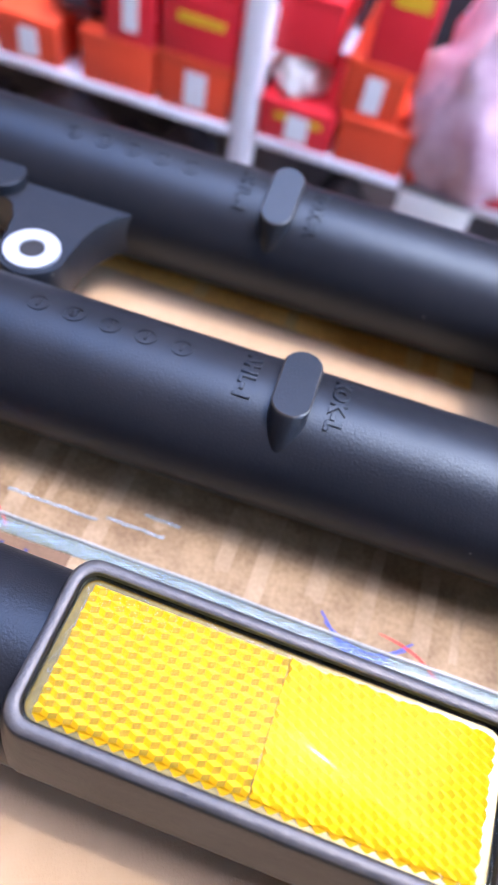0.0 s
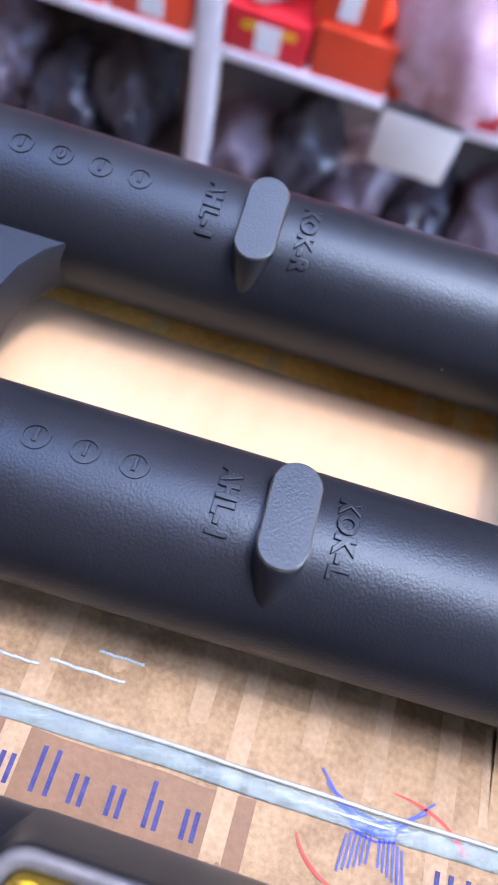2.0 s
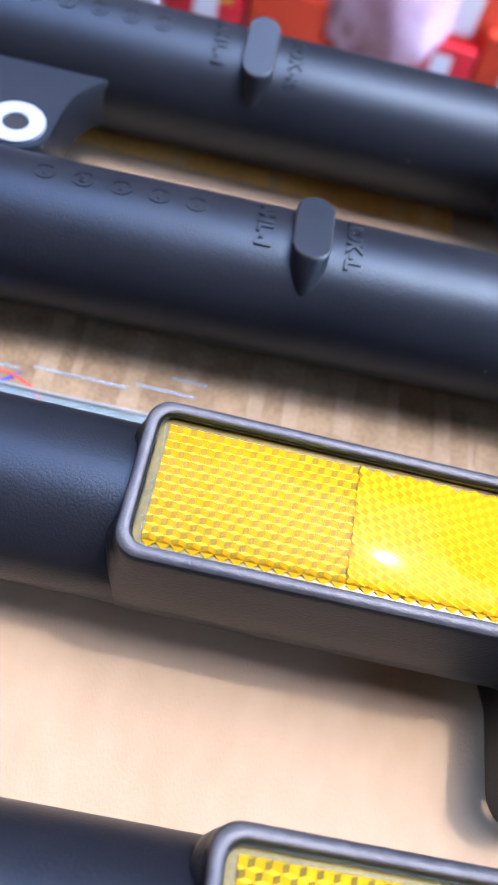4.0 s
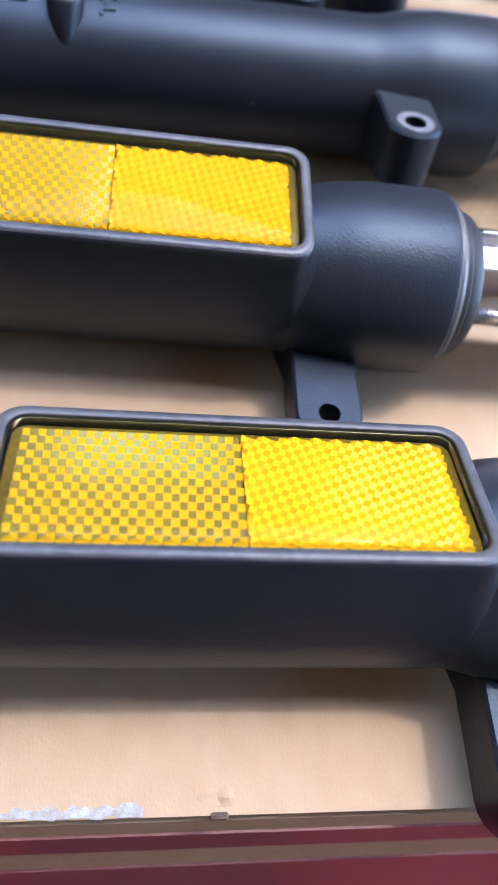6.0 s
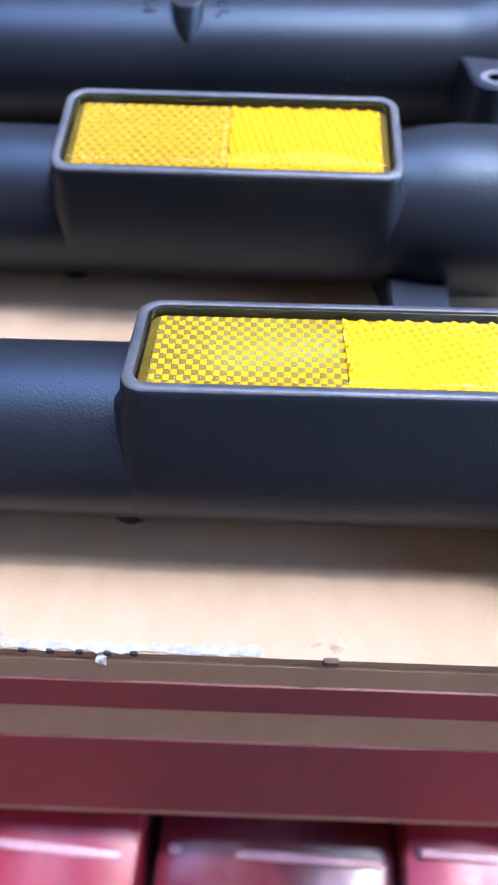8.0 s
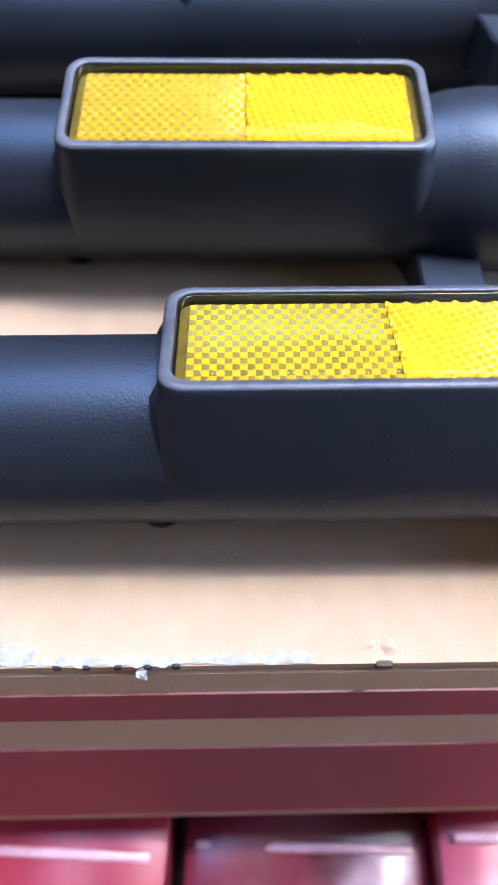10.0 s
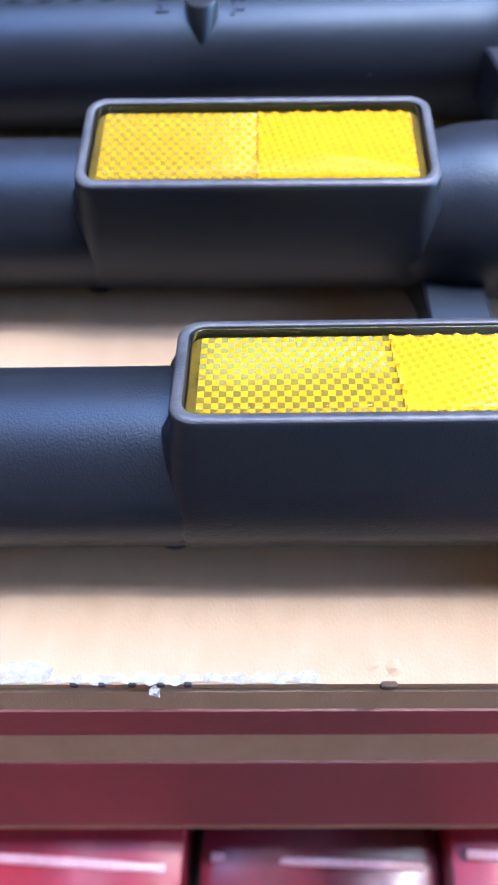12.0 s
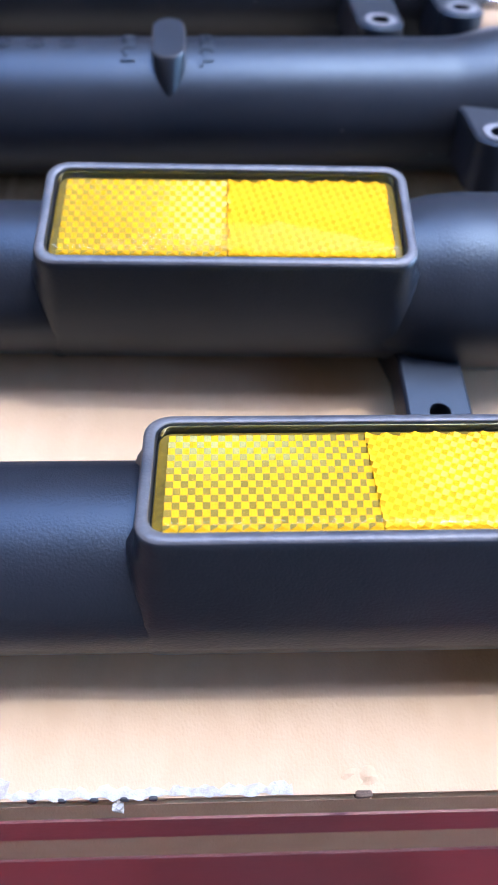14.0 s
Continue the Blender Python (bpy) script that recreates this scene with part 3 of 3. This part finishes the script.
def patch(x0, x1, y0, y1, z, jag, n=24):
    bm = bmesh.new()
    lo = [(x0 + (x1 - x0) * i / n, y0 + jag * 1.6 * noise.noise(Vector((i * 0.37 + y0 * 90, x0 * 70, 1.3)))) for i in range(n + 1)]
    hi = [(x0 + (x1 - x0) * i / n, y1 + jag * 2.2 * noise.noise(Vector((i * 0.41 + y1 * 80, x0 * 60, 7.7)))) for i in range(n + 1)]
    a = [bm.verts.new((x, y, z)) for x, y in lo]
    b = [bm.verts.new((x + rnd.uniform(-jag, jag) * 0.5, y, z)) for x, y in hi]
    for i in range(n):
        bm.faces.new((a[i], a[i + 1], b[i + 1], b[i]))
    return bm
part("flap_panel", patch(-0.40, 0.40, 0.134, 0.2135, 0.0001, 0.0002, 40), CARD_FLAP, carton, "tan mottled cardboard flap under clear film")
part("brown_patch", patch(-0.30, -0.034, 0.137, 0.1672, 0.00022, 0.0012), CARD_DARK, carton, "darker brown stretch of cardboard")
for i in range(13):
    x0, w = -0.135 + 0.0155 * i + rnd.uniform(-0.004, 0.004), rnd.uniform(0.0018, 0.0062)
    y0 = rnd.uniform(0.172, 0.184) if i % 3 else rnd.uniform(0.150, 0.160)
    part("glue_streak", patch(x0, x0 + w, y0, rnd.uniform(0.196, 0.208), 0.00026, 0.0011, 9), GLUE, carton, "pale glue streak on the cardboard")

# tape under the rear leg; its colour also carries light from behind
part("tape_band", patch(-0.150, GOLD_END, 0.2772, 0.305, 0.0002, 0.0003, 30), GOLD, carton, "golden brown packing tape along the carton top, brightened with painted light")
# pale gold strips paint streaks of light into the leg's shadow
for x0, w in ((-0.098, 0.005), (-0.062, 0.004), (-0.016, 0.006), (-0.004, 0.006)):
    part("light_streak", patch(x0, x0 + w, 0.2775, 0.300, 0.00032, 0.0004, 5), GOLD_STREAK, carton, "golden streak of light painted across the tape")

# the clear film with its folded edge
film = empty("plastic_film", pose(0, 0, 0), "clear glossy plastic film folded along the carton top", "film")
def ridge(x0, x1, y, w, h, z, n=90, wob=0.0004):
    loops = []
    for i in range(n + 1):
        x = x0 + (x1 - x0) * i / n
        yy = y + wob * math.sin(i * 0.55) + wob * 0.6 * math.sin(i * 1.37)
        hh = h * (0.85 + 0.3 * math.sin(i * 0.83) * math.sin(i * 0.21))
        loops.append([(x, yy + w * math.cos(math.pi * k / 6), z + hh * math.sin(math.pi * k / 6)) for k in range(7)])
    bm = loft(loops)
    smooth(bm, 60)
    return bm
part("fold", ridge(-0.35, 0.35, 0.1694, 0.0021, 0.0010, 0.0003, 90, 0.0002), FILM_FOLD, film, "shiny fold of the film with the sky's blue put into its haze")
part("edge", ridge(-0.35, 0.35, 0.1722, 0.0006, 0.0011, 0.0003, 90, 0.00015), FILM_EDGE, film, "dark cut edge of the film")
# wrinkles whose milky blue colour paints their glints
for x0, x1, y in ((-0.118, -0.090, 0.1800), (-0.088, -0.070, 0.1818), (-0.078, -0.067, 0.1868), (-0.140, -0.122, 0.1785)):
    part("wrinkle", ridge(x0, x1, y, 0.0004, 0.0005, 0.0003, 24, 0.00012), FILM_SHINE, film, "film wrinkle with a painted bluish glint")

# the torn front edge; dark bars stand for the shade in its open flutes
part("torn_edge", patch(-0.094, -0.016, 0.0001, 0.0022, 0.0006, 0.0006, 110), CARD_PALE, carton, "torn pale paper along the edge")
part("torn_edge", patch(-0.104, -0.079, 0.0008, 0.0048, 0.0005, 0.0011, 40), CARD_PALE, carton, "torn pale paper at the corner")
for x in (-0.0735, -0.0670, -0.0600, -0.0533, -0.0470):
    part("flute_shade", bar(x - 0.0010, x + 0.0010, -0.0005, 0.0006, -0.0016, 0.0007, 0.0005), RUBBER_AND_HOLES, carton, "dark bar painted as the shade inside an open flute")
bm = bmesh.new()
bmesh.ops.create_icosphere(bm, subdivisions=2, radius=0.0018)
for v in bm.verts:
    v.co *= 0.8 + 0.5 * noise.noise(v.co * 900)
part("paper_crumb", bm, CARD_PALE, carton, "loose crumb of torn paper", pose(-0.0545, -0.0012, -0.0015))
bm = bmesh.new()
bmesh.ops.create_grid(bm, x_segments=14, y_segments=8, size=0.5)
for v in bm.verts:
    x, y = v.co.x * 0.013, v.co.y * 0.006
    fade = max(0, 1 - (abs(v.co.x) * 2) ** 2) * max(0, 1 - (abs(v.co.y) * 2) ** 2)
    v.co = Vector((x, y + 0.0033, -0.0006 + fade * (0.0010 + 0.0016 * noise.noise(Vector((x * 300, y * 500, 0))))))
smooth(bm, 25)
# a small dark block paints the shade of the crumpled notch
part("notch", bar(-0.0022, 0.0020, -0.0009, 0.0008, -0.0026, 0.0005, 0.0008), NOTCH_SHADE, carton, "dark piece painted as the shade in a crushed notch")
part("crushed_spot", bm, CARD, carton, "crushed spot on the carton's edge")

# red wrapped packets below the carton
def packet(x, y, z, w, d, h, yaw, mat, label, seed, strip=True):
    ob = empty("wrapped_packet", pose(x, y, z, 0, 0, yaw), label, "packet", "packets under the carton")
    bm = bmesh.new()
    bmesh.ops.create_cube(bm, size=1.0)
    bmesh.ops.subdivide_edges(bm, edges=bm.edges, cuts=9, use_grid_fill=True)
    for v in bm.verts:
        q = v.co.copy()
        soft = 1 - 0.22 * (abs(q.x * 2) ** 6 + abs(q.y * 2) ** 6) * 0.5
        zz = (q.z * soft + 0.5) * h
        k = noise.noise(Vector((q.x * 3 + seed, q.y * 4, q.z * 3)))
        v.co = Vector((q.x * w, q.y * d, max(0, zz + (0.006 * k + 0.003 * noise.noise(q * 12 + Vector((seed, 0, 0)))) * (1 if q.z > 0 else 0))))
    smooth(bm, 60)
    body = part("wrap", bm, mat, ob)
    if strip:
        # thin pale strips paint highlights along the wrap's folds
        for y, t in ((0.020, 0.0035), (-0.004, 0.0025), (-0.045, 0.004)):
            part("fold_glint_strip", bar(-w * 0.46, w * 0.44, y, y + t, h * 0.90, h * 1.02, 0.0008), FOLD_GLINT, ob, "pale strip painted as the highlight on a wrap fold")
    return ob
# ---- the shelf behind ----
SY = 0.9
shelf = empty("shelf_rack", pose(0, SY, -0.75), "white steel parts rack with crowded shelves", "shelf")
part("post", bar(-0.254, -0.226, 0, 0.03, 0, 1.2, 0.002), WHITE_STEEL, shelf)
for x0, x1 in ((-0.85, -0.256), (-0.224, -0.03), (0.066, 0.6)):
    part("shelf_board", bar(x0, x1, 0.0, 0.35, 0.408, 0.420, 0.002), WHITE_STEEL, shelf)
part("back_panel", bar(-0.85, 0.6, 0.352, 0.36, 0, 1.2), DARK_BACK, shelf)


def carton_on_shelf(x0, x1, z0, z1, mat, label, plate=True, ink=False, yaw=0.0, dy=0.004, depth=0.16):
    ob = empty("parts_box", pose((x0 + x1) / 2, SY + dy, z0, 0, 0, yaw), label, "box", "boxes on the rack")
    w, h = (x1 - x0) / 2, z1 - z0
    part("body", bar(-w, w, 0, depth, 0, h - 0.001, 0.0015), mat, ob)
    part("lid", bar(-w - 0.0007, w + 0.0007, -0.0008, depth, h - min(0.012, h * 0.2), h, 0.001), mat, ob)
    if plate:
        part("sticker", bar(-w * 0.25, w * 0.35, -0.0014, 0.0003, h * 0.12, h * 0.76), LABEL, ob, "white paper sticker")
    if ink:
        part("print_band", bar(-w * 0.6, w * 0.7, -0.0012, 0.0003, h * 0.58, h * 0.74), YELLOW_INK, ob, "yellow printed band")
    return ob


SZ = -0.33
carton_on_shelf(-0.355, -0.262, SZ, -0.262, ORANGE_BOX, "orange parts box with a white sticker")
carton_on_shelf(-0.458, -0.362, SZ, -0.268, ORANGE_BOX, "plain orange parts box", False)
carton_on_shelf(-0.574, -0.490, SZ, -0.275, ORANGE_BOX, "orange parts box with a white sticker")
carton_on_shelf(-0.680, -0.590, SZ, -0.268, RED_BOX, "red parts box with a white sticker")
carton_on_shelf(-0.352, -0.262, -0.2618, -0.195, RED_BOX, "glossy red parts box with a yellow print", False, True)
carton_on_shelf(-0.425, -0.362, -0.2678, -0.15, RED_BOX, "upright red parts box with a white sticker")
carton_on_shelf(-0.345, -0.262, -0.1948, -0.12, RED_BOX, "red parts box stacked on another")
carton_on_shelf(-0.222, -0.128, SZ, -0.280, RED_BOX, "glossy red parts box with a sticker and yellow print", True, True)
carton_on_shelf(-0.122, -0.033, SZ, -0.272, ORANGE_BOX, "plain orange parts box", False)
carton_on_shelf(-0.132, -0.060, -0.2718, -0.208, ORANGE_BOX, "orange parts box with a white sticker", dy=0.01)
carton_on_shelf(-0.112, -0.050, -0.2078, -0.10, RED_BOX, "tall red parts box with yellow print", False, True, dy=0.01)
carton_on_shelf(-0.222, -0.148, -0.2318, -0.163, RED_BOX, "pinkish red parts box on a cream packet", False, dy=0.02)
carton_on_shelf(0.070, 0.150, SZ, -0.285, RED_BOX, "flat red parts box", True)
carton_on_shelf(0.155, 0.240, SZ, -0.262, ORANGE_BOX, "orange parts box with a white sticker")
carton_on_shelf(0.075, 0.165, -0.2848, -0.215, ORANGE_BOX, "orange parts box with a white sticker", dy=0.02)


def bag(x, y, z, rx, ry, rz, mat, name, label, seed, cat="bag", squash=2.6):
    """A limp, creased bag that rests at z."""
    bm = bmesh.new()
    bmesh.ops.create_icosphere(bm, subdivisions=4, radius=1.0)
    for v in bm.verts:
        q = v.co.copy()
        k = 0.32 * noise.noise(q * 1.7 + Vector((seed, 0, 0))) + 0.22 * abs(noise.noise(q * 3.6 + Vector((0, seed, 0)))) + 0.09 * noise.noise(q * 9 + Vector((0, 0, seed)))
        q *= 1 + k
        if q.z < -0.8:
            q.z = -0.8
        v.co = Vector((q.x * rx, q.y * ry, (q.z + 0.8) * rz / 1.8))
    smooth(bm, 50)
    return tagged(part(name, bm, mat, None, "", pose(x, y, z)), label, cat)


bag(-0.190, SY + 0.06, -0.2798, 0.036, 0.045, 0.048, CREAM, "parts_packet", "rumpled cream packet on a red box", 3.0, "packet")
bag(-0.47, SY + 0.07, -0.2678, 0.045, 0.05, 0.075, GREY_BAG, "parts_bag", "grey plastic bag of small parts on the rack", 8.0)
bag(0.038, SY + 0.035, -0.338, 0.074, 0.05, 0.235, PINK_BAG, "plastic_bag", "crumpled pinkish plastic bag standing on the rack", 5.0)
small = carton_on_shelf(-0.026, 0.010, -0.337, -0.285, ORANGE_BOX, "small orange parts box leaning at the shelf's end", False, yaw=18, dy=0.02, depth=0.05)
# the pale board below the gap and the low deck of bagged parts
bracket = empty("pale_board", pose(0, SY - 0.004, -0.41), "pale cardboard piece hung between the shelves", "board")
bm = bar(-0.027, 0.067, 0.0, 0.004, 0.0, 0.072, 0.0015)
part("board", bm, CREAM, bracket)
deck = part("low_shelf", bar(-0.85, 0.6, SY - 0.02, SY + 0.35, -0.56, -0.545, 0.002), FLOOR, shelf, "low dark deck", Matrix.Translation((0, -SY, 0.75)))
for i, (x, rx, rz, kind) in enumerate(((-0.66, 0.07, 0.10, 0), (-0.54, 0.06, 0.12, 1), (-0.43, 0.06, 0.10, 0), (-0.345, 0.05, 0.13, 0), (-0.185, 0.05, 0.10, 1), (-0.105, 0.05, 0.13, 0), (-0.02, 0.06, 0.095, 1), (0.07, 0.05, 0.09, 0), (0.17, 0.06, 0.11, 1))):
    bag(x, SY + 0.08, -0.545, rx, 0.07, rz, (GREY_BAG, MAUVE_BAG)[kind], "parts_bag", ("dark plastic bag of metal parts on the low deck", "mauve plastic bag of parts on the low deck")[kind], 11.0 + i * 3.7)

# ---- the rest of the shop, with unseen walls, ground and canopy for the light ----
# unseen ground, added to throw warm light in through the east gap
tagged(part("pavement", bar(1.905, 9, -6, 6, -0.85, -0.76), BOUNCE_GROUND), "added pale ground out of view that bounces sunlight in from the east", "pavement", kind="structure")
tagged(part("floor", bar(-1.9, 1.9, -1.9, 1.7, -0.85, -0.75), FLOOR), "worn brown shop floor", "floor", kind="structure")
# unseen walls, added to cut side light and bounce back a warm tone
for name, dims in (("wall_north", (-1.9, 1.9, 1.6, 1.7, -0.75, 1.5)), ("wall_south", (-1.9, 1.9, -1.9, -1.8, -0.75, 1.5)), ("wall_west", (-1.9, -1.8, -1.8, 1.6, -0.75, 1.5)), ("wall_east_1", (1.8, 1.9, -1.8, -0.75, -0.75, 1.5)), ("wall_east_2", (1.8, 1.9, 0.95, 1.6, -0.75, 1.5))):
    tagged(part(name, bar(*dims), PLASTER), "added plain wall out of view that blocks and warms the light", "wall", kind="structure")
# unseen canopy, added to let light in from overhead only
bm = bmesh.new()
for dims in ((-1.9, 1.9, ROOF_N, 1.7, 1.5, 1.56), (-1.9, 1.9, -1.9, ROOF_S, 1.5, 1.56), (-1.9, -ROOF_X, ROOF_S, ROOF_N, 1.5, 1.56), (ROOF_X, 1.9, ROOF_S, ROOF_N, 1.5, 1.56)):
    box(bm, *dims)
tagged(part("ceiling", bm, PLASTER), "added canopy out of view whose opening shapes the light", "ceiling", kind="structure")
counter = empty("counter", pose(0, 0, -0.75), "low dark counter that carries the cartons", "counter")
part("counter_body", bar(-0.7, 0.75, -0.2, 0.42, 0, 0.545, 0.004), DARK_BACK, counter)

PZ = -0.205
spots = ((-0.42, 0), (-0.315, 1), (-0.215, 0), (-0.110, 1), (-0.005, 2), (0.095, 0), (0.200, 1), (0.31, 0))
for i, (x, kind) in enumerate(spots):
    packet(x, -0.055, PZ, 0.098, 0.21, 0.055 if kind != 2 else 0.035, rnd.uniform(-5, 5), (RED_WRAP, RED_WRAP, DARK_WRAP)[kind], ("glossy red plastic-wrapped parts packet", "glossy red wrapped packet with painted fold highlights", "dark maroon wrapped packet lying lower")[kind], i * 2.3, True)
carrier = empty("packing_board", pose(0, 0, 0), "plain wooden packing board under the carton", "board")
part("plank", bar(X0, X1, 0.055, Y1, PZ, -DEEP, 0.002), DARK_BACK, carrier)
